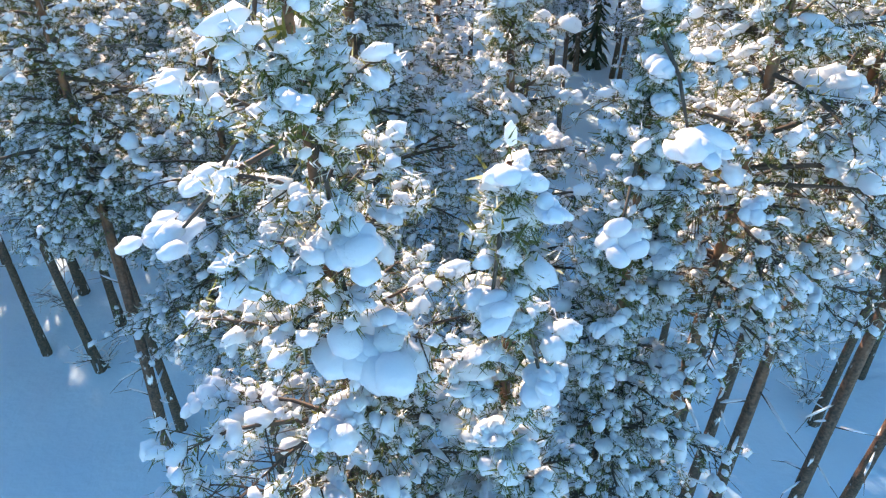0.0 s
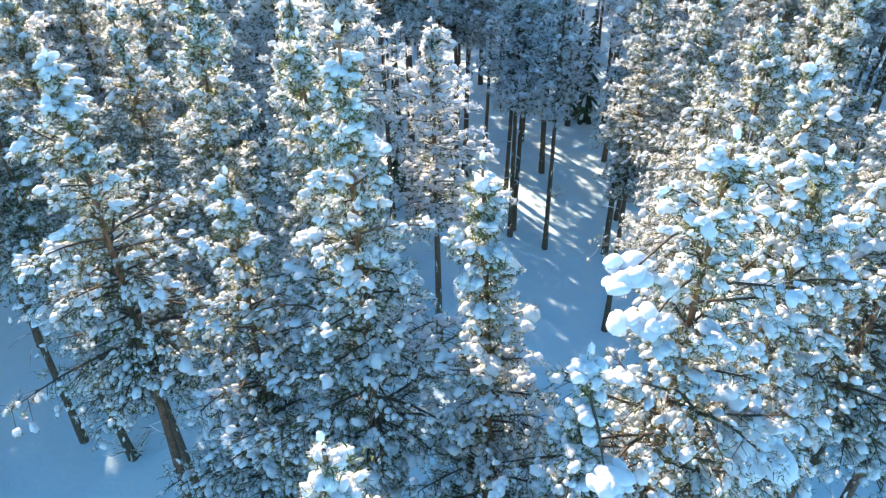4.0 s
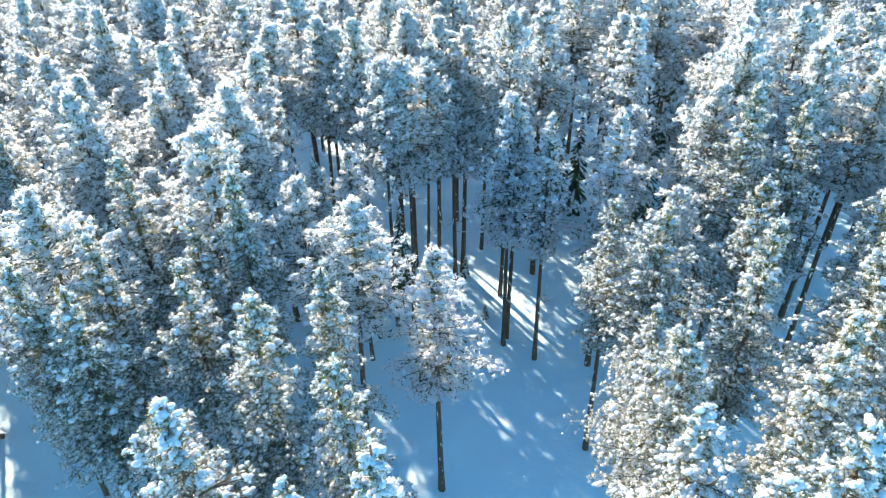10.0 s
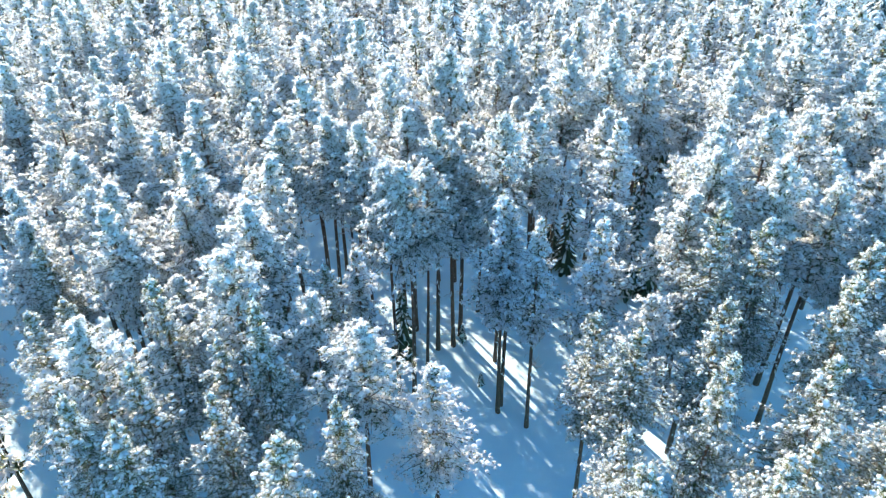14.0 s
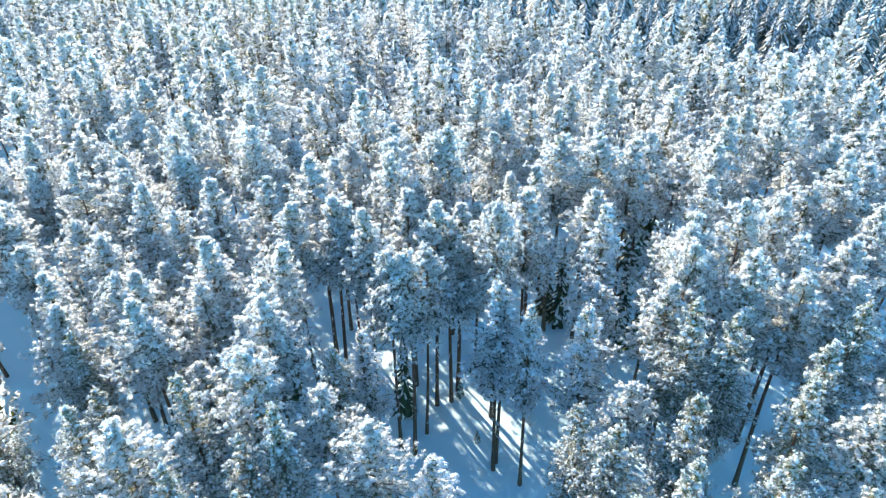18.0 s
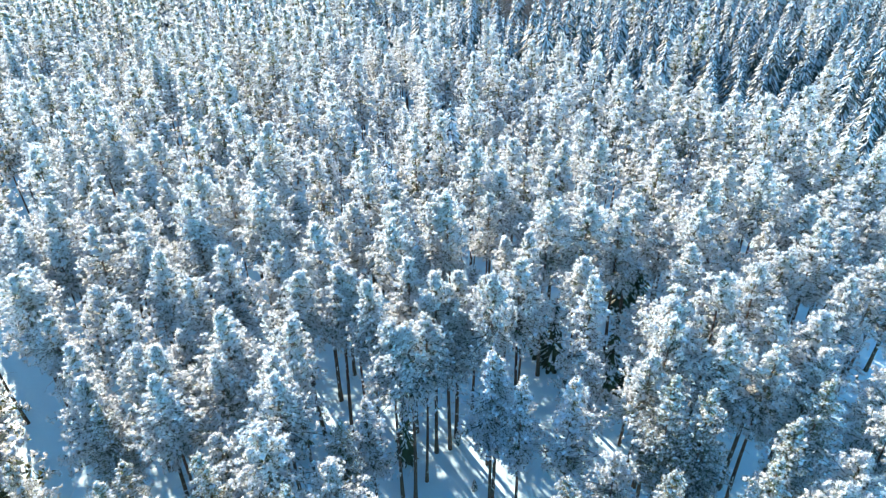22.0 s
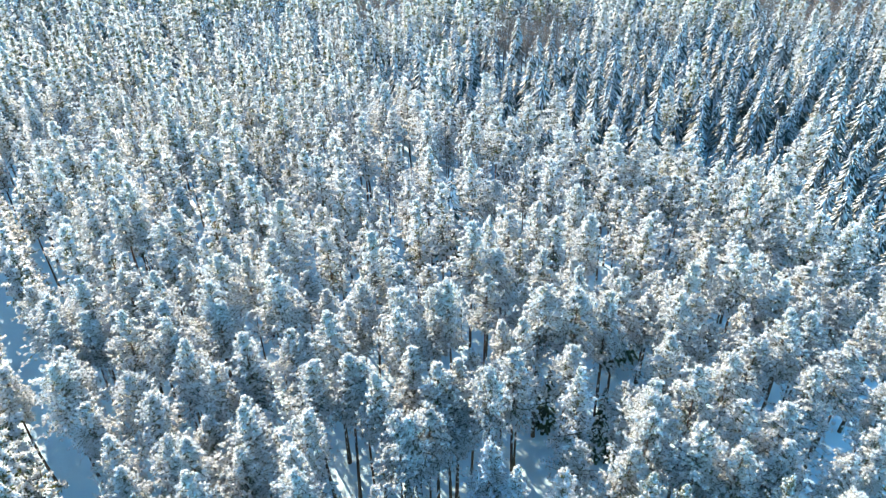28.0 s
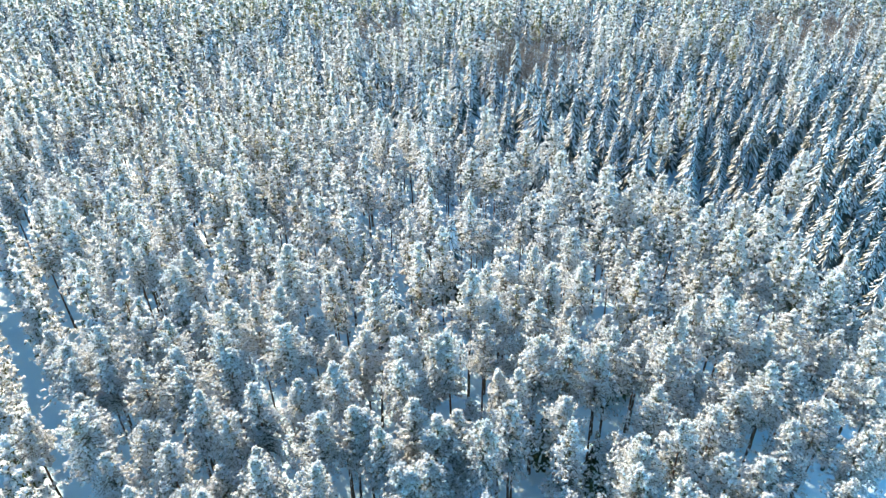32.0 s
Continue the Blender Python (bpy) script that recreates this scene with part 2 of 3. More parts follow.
def blades(rng, centres, count, length, width, lift=0.25):
    """Sprays of needles: count thin blades round each centre."""
    n = len(centres) * count
    if n == 0:
        return np.zeros((0, 3)), np.zeros((0, 3), int)
    way = rng.normal(size=(n, 3)) + (0, 0, lift)
    way /= np.linalg.norm(way, axis=1)[:, None]
    side = np.cross(way, rng.normal(size=(n, 3)))
    side /= np.linalg.norm(side, axis=1)[:, None] + 1e-9
    root = np.repeat(centres, count, 0) + rng.normal(size=(n, 3)) * length * 0.25
    size = rng.uniform(0.6, 1.25, (n, 1))
    v = np.stack([root - side * width * size, root + side * width * size, root + way * length * size], 1).reshape(-1, 3)
    return v, np.arange(n * 3).reshape(-1, 3)


# ---- trees ----
class Pine:
    """A snow-laden Scots pine, as soups. bare: share of the height without living branches; step: metres between whorls;
    tufts: sprays on a branch; lump: half-width of the usual snow lump; pillow: share of big snow pillows."""

    def __init__(self, seed, height, radius, bare, step, per_whorl, tufts, needles, ball, sides, lump, pillow=0.03, split=False, frost=(6, 0.2, 0.04)):
        rng = self.rng = np.random.default_rng(seed)
        self.height = height
        self.trunk, self.green, self.snow, self.frost, self.limbs, self.pillows = Soup(), Soup(), Soup(), Soup(), [], []
        self.top = np.array([rng.normal() * 0.25, rng.normal() * 0.25, height])
        self.bend = np.array([rng.normal() * 0.18, rng.normal() * 0.18, 0])
        girth = 0.0083 * height
        levels = np.linspace(-0.3, height - 0.15, 10 if sides > 5 else 5)
        radii = girth * (1.03 - np.maximum(levels, 0) / height) ** 0.75 + 0.012
        radii[0] *= 1.3
        self.trunk.put(*tube([self.stem(max(z, 0.0)) + (0, 0, min(z, 0.0)) for z in levels], radii, sides))
        spots, sizes, yaws, pitches, inner = [], [], [], [], []
        low = height * bare
        z, turn = low, rng.uniform(0, 6.28)
        lobes = rng.uniform(0.5, 1.32, (5, 9))
        while z < height - 0.25:
            u = (z - low) / (height - low)
            for k in range(max(2, round(per_whorl * (1.0 - 0.25 * u) + rng.normal() * 0.6))):
                turn += 2.4 + rng.normal() * 0.35
                zz = min(z + rng.uniform(-0.5, 0.5) * step, height - 0.2)
                reach = radius * (1.08 * (1 - u) ** 0.84 + 0.03) * (0.55 + 0.45 * min(1, u / 0.25)) * rng.uniform(0.66, 1.2)
                reach *= lobes[int(u * 4.99), int(turn * 9 / 6.2832) % 9]
                rise = radians(6 + 46 * u ** 1.6 + rng.normal() * 9)
                sag = radians(rng.uniform(22, 50) * (1 - 0.5 * u))
                pts, p, d, pieces = [], self.stem(zz), turn, 5
                for s in range(pieces + 1):
                    pts.append(p)
                    e = rise - sag * s / pieces
                    d += rng.normal() * 0.12
                    p = p + np.array([math.cos(d) * math.cos(e), math.sin(d) * math.cos(e), math.sin(e)]) * reach / pieces
                pts = np.array(pts)
                thick = 0.012 + 0.013 * reach
                if split or not self.limbs:
                    self.limbs.append(Soup())
                limb = self.limbs[-1]
                if sides > 5:
                    limb.put(*tube(pts, np.linspace(thick, 0.008, len(pts)), 5 if split else 3))
                elif sides > 3:
                    limb.put(*tube(pts[::5], (thick * 1.2, 0.015), 3))
                inner.extend(pts[1:5] - (0, 0, 0.12) if u < 0.4 else pts[1:3] - (0, 0, 0.1))
                number = max(2, round(tufts * (0.45 + 0.55 * reach / radius)))
                for q in range(number):
                    s = 1 - 0.82 * ((q + rng.uniform(0, 0.9)) / number)
                    at = s * pieces
                    i = min(int(at), pieces - 1)
                    here = pts[i] + (pts[i + 1] - pts[i]) * (at - i)
                    way = d + rng.choice((-1, 1)) * rng.uniform(0.3, 1.3) if q else d
                    out = reach * rng.uniform(0.05, 0.40) * (1.2 - 0.6 * s) if q else 0.03
                    fall = rng.uniform(-0.15, 0.55)
                    spot = here + np.array([math.cos(way), math.sin(way), -fall]) * out
                    if q and sides > 6:
                        limb.put(*tube([here, spot], (0.011, 0.004), 3))
                    wide = lump * min(2.3, math.exp(rng.normal() * 0.38)) * (0.75 + 0.4 * s)
                    size = wide * np.array((rng.uniform(1.0, 1.6), rng.uniform(0.8, 1.2), rng.uniform(0.65, 0.95)))
                    tip = math.atan(fall) + max(0.0, -(rise - sag * s)) + rng.normal() * 0.25
                    if rng.random() < pillow:
                        size = rng.uniform(0.085, 0.17) * np.array((rng.uniform(0.95, 1.35), rng.uniform(0.8, 1.1), rng.uniform(0.75, 1.05)))
                        if split:
                            side = np.array([math.cos(way), math.sin(way), -fall * 0.6])
                            along = np.linspace(-1.0, 1.0, 9)[:, None] * side * size[0] + rng.normal(size=(9, 3)) * size[0] * (0.25, 0.25, 0.15)
                            self.pillows.append(lumps(rng, ROUND, spot + (0, 0, 0.09) + along, size * rng.uniform(0.45, 0.8, (9, 1)), way + rng.normal(size=9) * 0.5, np.full(9, tip * 0.6), 0.13))
                            continue
                    spots.append(spot)
                    sizes.append(size)
                    yaws.append(way)
                    pitches.append(tip)
            z += step * rng.uniform(0.8, 1.2)
        spots.append(self.stem(height))
        sizes.append((0.06, 0.055, 0.15))
        yaws.append(0.0)
        pitches.append(0.0)
        spots, sizes = np.array(spots), np.array(sizes)
        self.snow.put(*lumps(rng, ball, spots + sizes[:, 2:] * (0, 0, 0.5), sizes, np.array(yaws), np.array(pitches), 0.22))
        count, length, width = frost
        self.frost.put(*blades(rng, spots + rng.normal(size=spots.shape) * lump * 0.9 + (0, 0, lump * 0.3), count, length, width, 0.1))
        count, length, width = needles
        self.green.put(*blades(rng, spots - (0, 0, lump * 0.2), count, length, width))
        self.green.put(*blades(rng, np.array(inner) + rng.normal(size=(len(inner), 3)) * 0.12, max(3, count // 2), length * 1.3, width * 1.9))
        for k in range(16 if sides > 6 else 7 if sides > 5 else 0):
            zz = height * rng.uniform(0.2, bare + 0.1)
            a, l = rng.uniform(0, 6.28), rng.uniform(0.5, 1.7)
            p = self.stem(zz)
            q = p + np.array([math.cos(a), math.sin(a), -0.12]) * l * 0.6
            r = q + np.array([math.cos(a + 0.3), math.sin(a + 0.3), -0.35]) * l * 0.4
            if split:
                self.limbs.append(Soup())
            self.limbs[-1].put(*tube([p, q, r], (0.022, 0.013, 0.005), 3))
            self.snow.put(*lumps(rng, BALL, (p + (q - p) * 0.7)[None] + (0, 0, 0.03), np.array([[l * 0.3, 0.04, 0.035]]), np.array([a]), np.array([0.15]), 0.2))

    def stem(self, z):
        u = z / self.height
        return np.array([self.top[0] * u, self.top[1] * u, z]) + self.bend * math.sin(u * math.pi)

    def soups(self):
        joined = Soup()
        for limb in self.limbs:
            if limb.n:
                joined.put(*limb.arrays())
        return self.trunk, joined, self.green, self.snow, self.frost


def pine_thing(pine, label, needles=None):
    tree = new("pine_tree")
    trunk, joined, green, snow, frost = pine.soups()
    part("trunk", trunk.mesh("trunk", BARK), tree)
    if len(pine.limbs) > 1:
        for limb in pine.limbs:
            if limb.n:
                part("branch", limb.mesh("branch", LIMB), tree)
        for v, f in pine.pillows:
            part("snow_clump", to_mesh("snow_clump", v, f, SNOW), tree, "heavy rounded clump of white snow")
    else:
        tagged(part("branchwork", joined.mesh("branchwork", FROSTED_LIMB), tree), kind="stuff")
    tagged(part("needles", green.mesh("needles", needles or NEEDLES, False), tree, "olive green pine needles"), kind="stuff")
    tagged(part("snow_load", snow.mesh("snow_load", SNOW), tree, "white snow lying on the twigs"), kind="stuff")
    tagged(part("frost", frost.mesh("frost", FROST, False), tree, "white frost on needles and fine twigs"), kind="stuff")
    return tagged(tree, label, "pine tree", "pines in the forest")


def boughs(rng, z, turn, reach, drop, wide, lift):
    """Drooping fronds, each a folded strip from the stem outwards; all arguments but lift are arrays."""
    n = len(z)
    out = np.stack([np.cos(turn), np.sin(turn), 0 * turn], 1)
    side = np.stack([-np.sin(turn), np.cos(turn), 0 * turn], 1)
    v = np.zeros((n, 8, 3))
    for k, (s, w) in enumerate(((0.0, 0.0), (0.38, 0.85), (0.72, 1.0), (1.0, 0.0))):
        ridge = out * (reach * s)[:, None]
        ridge[:, 2] = z + lift + 0.12 * reach * s - drop * reach * s ** 1.7
        if w == 0:
            v[:, 0 if s == 0 else 7] = ridge
            continue
        half = (wide * w * rng.uniform(0.8, 1.2, n))[:, None]
        first = 1 + (k - 1) * 3
        for m in (-1, 0, 1):
            v[:, first + m + 1] = ridge + side * half * m - np.array((0, 0, 1.0)) * half * 0.5 * abs(m)
    f = np.array([(0, 1, 2), (0, 2, 3), (1, 4, 5), (1, 5, 2), (2, 5, 6), (2, 6, 3), (4, 7, 5), (5, 7, 6)])
    return v.reshape(-1, 3), (f[None] + (np.arange(n) * 8)[:, None, None]).reshape(-1, 3)


def spruce_soups(seed, height, radius, step, per_tier, bare=0.14, cover=0.82):
    """A spruce: tiers of drooping dark boughs with snow lying along them. cover: share of the boughs that carry snow."""
    rng = np.random.default_rng(seed)
    trunk, green, snow = Soup(), Soup(), Soup()
    trunk.put(*tube([(0, 0, -0.3), (0, 0, height - 0.1)], (0.17, 0.02), 4))
    z, turn, reach = [], [], []
    at = height * bare
    while at < height - 0.3:
        u = at / height
        here = radius * (1 - u) ** 0.76 + 0.14
        count = max(4, round(per_tier * (0.6 + 0.5 * (1 - u))))
        z.append(at + rng.uniform(-0.4, 0.4, count) * step)
        turn.append(rng.uniform(0, 6.28) + (np.arange(count) + rng.uniform(-0.28, 0.28, count)) * 6.283 / count)
        reach.append(here * rng.uniform(0.74, 1.16, count))
        at += step * (0.55 + 0.45 * (1 - u)) * rng.uniform(0.9, 1.1)
    z, turn, reach = np.concatenate(z), np.concatenate(turn), np.concatenate(reach)
    n = len(z)
    drop = 0.62 + 0.35 * (1 - z / height) + rng.uniform(-0.15, 0.15, n)
    wide = (0.10 + 0.10 * reach) * rng.uniform(0.8, 1.2, n) * (8 / per_tier) ** 0.7
    green.put(*boughs(rng, z, turn, reach, drop, wide * 1.15, 0.0))
    laid = rng.random(n) < cover
    snow.put(*boughs(rng, z[laid], turn[laid], (reach * rng.uniform(0.78, 1.0, n))[laid], drop[laid], (wide * rng.uniform(0.5, 0.85, n))[laid], 0.05 + 0.02 * step))
    snow.put(*lumps(rng, DIAMOND, np.array([[0, 0, height - 0.15]]), np.array([[0.13, 0.13, 0.4]]), np.zeros(1), np.zeros(1), 0.2))
    return trunk, green, snow


def birch_soups(seed, height, radius, brown):
    """A bare birch: a fan of thin rising twigs, frosted white or brown."""
    rng = np.random.default_rng(seed)
    trunk, twig, snow = Soup(), Soup(), Soup()
    trunk.put(*tube([(0, 0, -0.3), (rng.normal() * 0.2, rng.normal() * 0.2, height * 0.5), (0, 0, height)], (0.12, 0.07, 0.01), 5))
    tips = []
    for k in range(22):
        zz = height * rng.uniform(0.35, 0.9)
        a, u = rng.uniform(0, 6.28), (zz / height - 0.35) / 0.6
        l = radius * (1.15 - 0.75 * u)
        p = np.array([0, 0, zz])
        q = p + np.array([math.cos(a), math.sin(a), 1.1]) * l * 0.55
        r = q + np.array([math.cos(a), math.sin(a), 0.1]) * l * 0.5
        twig.put(*tube([p, q, r], (0.03, 0.02, 0.008), 3))
        for m in range(4):
            tips.append(q + (r - q) * rng.uniform(0, 1) + rng.normal(size=3) * 0.3)
    tips = np.array(tips)
    twig.put(*blades(rng, tips, 5, 0.9, 0.025, 0.0))
    if not brown:
        n = len(tips)
        snow.put(*lumps(rng, DIAMOND, tips, rng.uniform(0.12, 0.34, (n, 1)) * np.array([[1.6, 0.7, 0.6]]), rng.uniform(0, 6.28, n), rng.uniform(-0.2, 0.7, n), 0.3))
    return trunk, twig, snow


# ---- the plan ----
ROAD_AT, ROAD_WAY, ROAD_HALF = Vector((-16.0, 17.0)), Vector((-0.628, 0.778)), 2.8
# openings in the wood: middle x, y and half-widths across and along
CLEARINGS = [
    (0.0, 0.0, 4.6, 4.6), (3.6, 18.0, 2.4, 9.0), (5.5, 31.0, 5.2, 9.0), (4.0, 42.5, 7.8, 5.0), (9.5, 50.0, 4.0, 6.0), (14.0, 57.5, 6.0, 4.0), (20.0, 54.0, 3.5, 4.0),
    (1.2, 62.0, 2.0, 13.0), (1.2, 16.5, 3.2, 3.2), (18.5, 33.0, 3.8, 5.0), (13.0, 15.5, 3.5, 3.6), (-22.0, 55.0, 1.5, 3.0), (-11.5, 45.0, 1.0, 2.0), (0.8, 21.5, 3.0, 3.0), (-2.5, 36.0, 2.6, 6.0),
    (-19.0, 36.0, 1.2, 2.0), (-43.0, 79.0, 1.6, 4.0), (-27.0, 64.5, 1.6, 4.0), (-65.0, 128.0, 2.2, 6.0), (-37.5, 102.0, 1.6, 5.0), (-21.0, 75.0, 1.6, 3.0),
]


def road_offset(x, y):
    """Metres to the right of the track's middle line."""
    return (x - ROAD_AT.x) * ROAD_WAY.y - (y - ROAD_AT.y) * ROAD_WAY.x


def is_open(x, y, margin=0.8):
    if abs(road_offset(x, y)) < ROAD_HALF + margin:
        return True
    return any(((x - cx) / (rx + margin)) ** 2 + ((y - cy) / (ry + margin)) ** 2 < 1 for cx, cy, rx, ry in CLEARINGS)


def ground_height(x, y):
    near = noise.noise(Vector((x * 0.09, y * 0.09, 3.0))) * 0.28 + noise.noise(Vector((x * 0.4, y * 0.4, 7.0))) * 0.07
    o = road_offset(x, y)
    if abs(o) < 4.2:
        w = min(1.0, (4.2 - abs(o)) / 1.4)
        ruts = sum(math.exp(-((abs(o) - c) / 0.22) ** 2) for c in (0.75, 1.45)) * -0.10
        near = near * (1 - 0.8 * w) + w * (-0.18 + ruts)
    return near


# ---- ground: one snow sheet out to the horizon ----
def ground():
    xs = np.concatenate([np.linspace(-2500, -130, 10)[:-1], np.linspace(-130, -62, 24)[:-1], np.arange(-62, 62, 0.62), np.linspace(62, 160, 30), np.linspace(160, 2500, 10)[1:]])
    ys = np.concatenate([np.linspace(-2500, -30, 8)[:-1], np.arange(-30, 110, 0.62), np.linspace(110, 340, 60), np.linspace(340, 2600, 8)[1:]])
    grid = np.array([(x, y, ground_height(x, y) if abs(x) < 170 and -40 < y < 350 else 0.0) for y in ys for x in xs])
    w = len(xs)
    i, j = np.meshgrid(np.arange(len(ys) - 1), np.arange(w - 1), indexing="ij")
    a = (i * w + j).ravel()
    tagged(new("ground", to_mesh("ground", grid, np.stack([a, a + 1, a + w + 1, a + w], 1), SHADE_BLUE_SNOW)),
           "smooth deep snow, coloured with the blue of shade, on the forest floor with a rutted forest track", "ground", kind="structure")


ground()

# ---- trees that stand apart: x, y and height ----
# beside the camera: x, y, height, crown radius and bare share of the trunk
FIRST = [
    (0.8, 4.55, 17.3, 1.2, 0.40), (-0.97, 5.4, 19.4, 2.0, 0.42), (2.35, 7.2, 18.0, 1.6, 0.34), (4.0, 8.8, 21.4, 2.3, 0.60),
    (9.2, 10.6, 21.0, 2.4, 0.62), (0.9, 10.2, 20.1, 1.9, 0.36), (6.3, 9.7, 20.6, 2.3, 0.62), (-1.65, 11.6, 22.3, 2.5, 0.44),
    (-8.8, 13.6, 21.2, 2.5, 0.56), (-4.7, 12.4, 19.0, 2.3, 0.44), (7.9, 13.4, 20.9, 2.1, 0.55), (12.6, 12.8, 21.0, 2.4, 0.6),
]
GLADE = [
    (0, 26.3, 18.7), (11.3, 37.5, 20.6), (7.3, 38.4, 20.4), (5, 40.1, 21.2), (5.3, 40.9, 20.4), (-5.4, 38.4, 18.4), (14.8, 47.0, 24.2),
]
FRONT = [
    (14.4, 17.5, 21), (-14.6, 20.5, 20.6), (-6.6, 18.8, 21.4), (-4.75, 21.2, 20.8), (-17.5, 21.6, 21), (19.4, 23.2, 20.8),
    (13.9, 22.6, 21.8), (-9, 26.2, 22.4), (-11.6, 26.3, 19.8), (-14.9, 23.4, 20.8), (22.8, 27.9, 22.2), (-7.45, 35.4, 18.8),
    (9.6, 29.3, 19.1), (11.5, 26.8, 20), (16, 28.5, 20.5), (-15.7, 29.8, 21.7), (-22.6, 31.4, 19.2), (-23.2, 28.6, 20.4),
    (25.1, 31.2, 22.5), (29.2, 34.6, 23.4), (18.3, 35.2, 23), (21.1, 34.4, 22.3), (-30.6, 31, 19), (-26.5, 36.4, 20),
]
WEST = [
    (-12.5, 36, 22.9), (-17.8, 39.7, 21.4), (-12.7, 39.3, 22.2), (-22.8, 40.4, 22.2), (-24.9, 41.6, 21.2), (-17.6, 43.4, 23.4),
    (-2.3, 41.9, 22.6), (-3.6, 42.5, 22.4), (-12.2, 43.3, 23), (-6.2, 46.8, 24), (-1.2, 44.4, 21.6), (-18.7, 46.4, 21.7),
    (-7.6, 50, 22.5), (-9.6, 50.3, 23.2), (-12.5, 50.3, 22.9), (-23, 50.2, 22.2), (-32.4, 50.6, 21), (-38.7, 49.3, 23.4),
    (-2.4, 51.1, 23.5), (-20.8, 54.1, 23.3), (-0.2, 48.2, 23.7), (1.3, 48.6, 21.8), (-3.7, 55.2, 25), (-11.6, 56.2, 24.5),
    (-15.2, 58.8, 20), (-34.3, 46, 21), (-28.6, 46.4, 21.5), (-41.2, 60, 21.8), (-44.7, 60.5, 21.7), (-39.1, 62.3, 19.5),
    (-4.2, 59.7, 24.4), (-0.1, 59.8, 25.2), (-18.7, 62.4, 24.8), (-26.5, 62.2, 24.3), (-25.2, 60, 23.4), (-30.5, 57.5, 22.5),
    (-34.7, 65.4, 23.8), (-26.8, 67, 25), (-8.7, 69.2, 26.2), (-21.9, 71.5, 24.1), (-49.5, 65.5, 20.5), (-47.6, 53.4, 20),
    (-40, 68.4, 22), (-36.2, 64.4, 21), (-5.1, 67, 23.5), (-24.5, 69.8, 23),
]
EAST = [
    (23.8, 39, 24.2), (26.6, 38, 23.1), (16.9, 39.1, 21.8), (19.6, 40.8, 23.9), (20.1, 43.4, 24), (25, 45.8, 24.6), (20.6, 44.5, 24.3),
    (5.2, 46.5, 24.5), (8.5, 49.7, 23.6), (2, 50.2, 22.5), (34.2, 52.6, 23), (33.7, 55.3, 21.6), (37.8, 54, 25.2), (41.2, 55.8, 22.8),
    (7.5, 56.2, 22.1), (9.3, 55, 23.7), (1.6, 59.6, 26), (12.4, 60.2, 25), (15.3, 58.1, 25.4), (19.6, 57.6, 24.9), (27.2, 58.8, 24.5),
    (30.1, 62.7, 25.3), (16.9, 63.3, 24.6), (36.1, 64.7, 26), (22.4, 67, 21.8), (4.4, 71.4, 26.5), (30, 49, 23.5), (28.6, 43, 23),
    (33, 43.5, 22.5), (37.5, 47.5, 23), (43.5, 51, 22.5), (47.9, 56.7, 22), (24.2, 52, 23.8), (46.4, 67.7, 22), (40.5, 62, 23.5),
]
BACK = [
    (-38.2, 77.9, 24), (-46.5, 83.4, 24.7), (-53.1, 81.4, 22.8), (-38.2, 81.8, 24.1), (-22.4, 79.3, 26), (14.5, 80.2, 24.7),
    (10.1, 79.4, 23.2), (20.4, 75.4, 25.2), (20.5, 85.6, 24.2), (47.7, 79, 21.6), (9.8, 96.4, 20.6),
]


def place(x, y, height, turn, base):
    m = pose(x, y, ground_height(x, y), 0, 0, turn)
    return m @ Matrix.Diagonal((1, 1, 1, 1)) if base is None else m @ Matrix.Diagonal(((height / base) ** 0.5, (height / base) ** 0.5, height / base, 1))


rng = random.Random(7)
taken = []

# the biggest snow clumps on those trees: offset from the stem, height, size
CLUMPS = {1: [(0.17, -0.95, 16.5, 0.24), (0.25, -0.95, 15.4, 0.34), (-1.45, -0.6, 16.4, 0.20), (-1.0, -0.5, 16.9, 0.22), (-0.5, -0.4, 18.0, 0.18)],
          3: [(-1.0, -0.5, 19.3, 0.34), (-0.55, -0.6, 18.3, 0.32)], 6: [(-0.65, -1.7, 15.9, 0.58), (-1.1, -1.2, 16.6, 0.34)],
          0: [(0.05, -0.1, 16.8, 0.13), (-0.4, -0.2, 16.0, 0.18), (0.1, -0.35, 15.2, 0.2)], 2: [(0.4, -0.6, 16.4, 0.28), (-0.3, -0.7, 15.2, 0.24)]}

# the pines right beside the camera, each with its own shape
for k, (x, y, h, radius, bare) in enumerate(FIRST):
    small = h < 18
    pine = Pine(100 + k, h, radius * 1.18, bare, 0.40, 6.0, 28, (15, 0.15, 0.009), BALL, 9, 0.058, 0.020, split=True, frost=(8, 0.10, 0.007))
    for dx, dy, z, size in CLUMPS.get(k, ()):
        here = np.array([dx, dy, z])
        stem = pine.stem(z + 0.9)
        bough = Soup()
        if math.hypot(dx, dy) > 0.3:
            bough.put(*tube([stem, (stem + here) / 2 + (0, 0, 0.12), here - (0, 0, size * 0.5)], (0.032, 0.024, 0.012), 5))
        pine.limbs.append(bough)
        way, count = math.atan2(dy, dx), 15
        spread = pine.rng.normal(size=(count, 3)) * (size * 0.48, size * 0.48, size * 0.22)
        pine.pillows.append(lumps(pine.rng, ROUND, here + spread, size * pine.rng.uniform(0.3, 0.62, (count, 1)) * (1.25, 1.0, 0.75), way + pine.rng.normal(size=count) * 0.6, np.full(count, 0.3), 0.13))
    tree = pine_thing(pine, "slender young pine weighed down by snow" if small else
                      "tall Scots pine with orange upper trunk and snow pillows" if bare > 0.5 else "snow-laden pine with heavy boughs down its trunk")
    tree.matrix_basis = place(x, y, h, 0.0, None)
    taken.append((x, y))


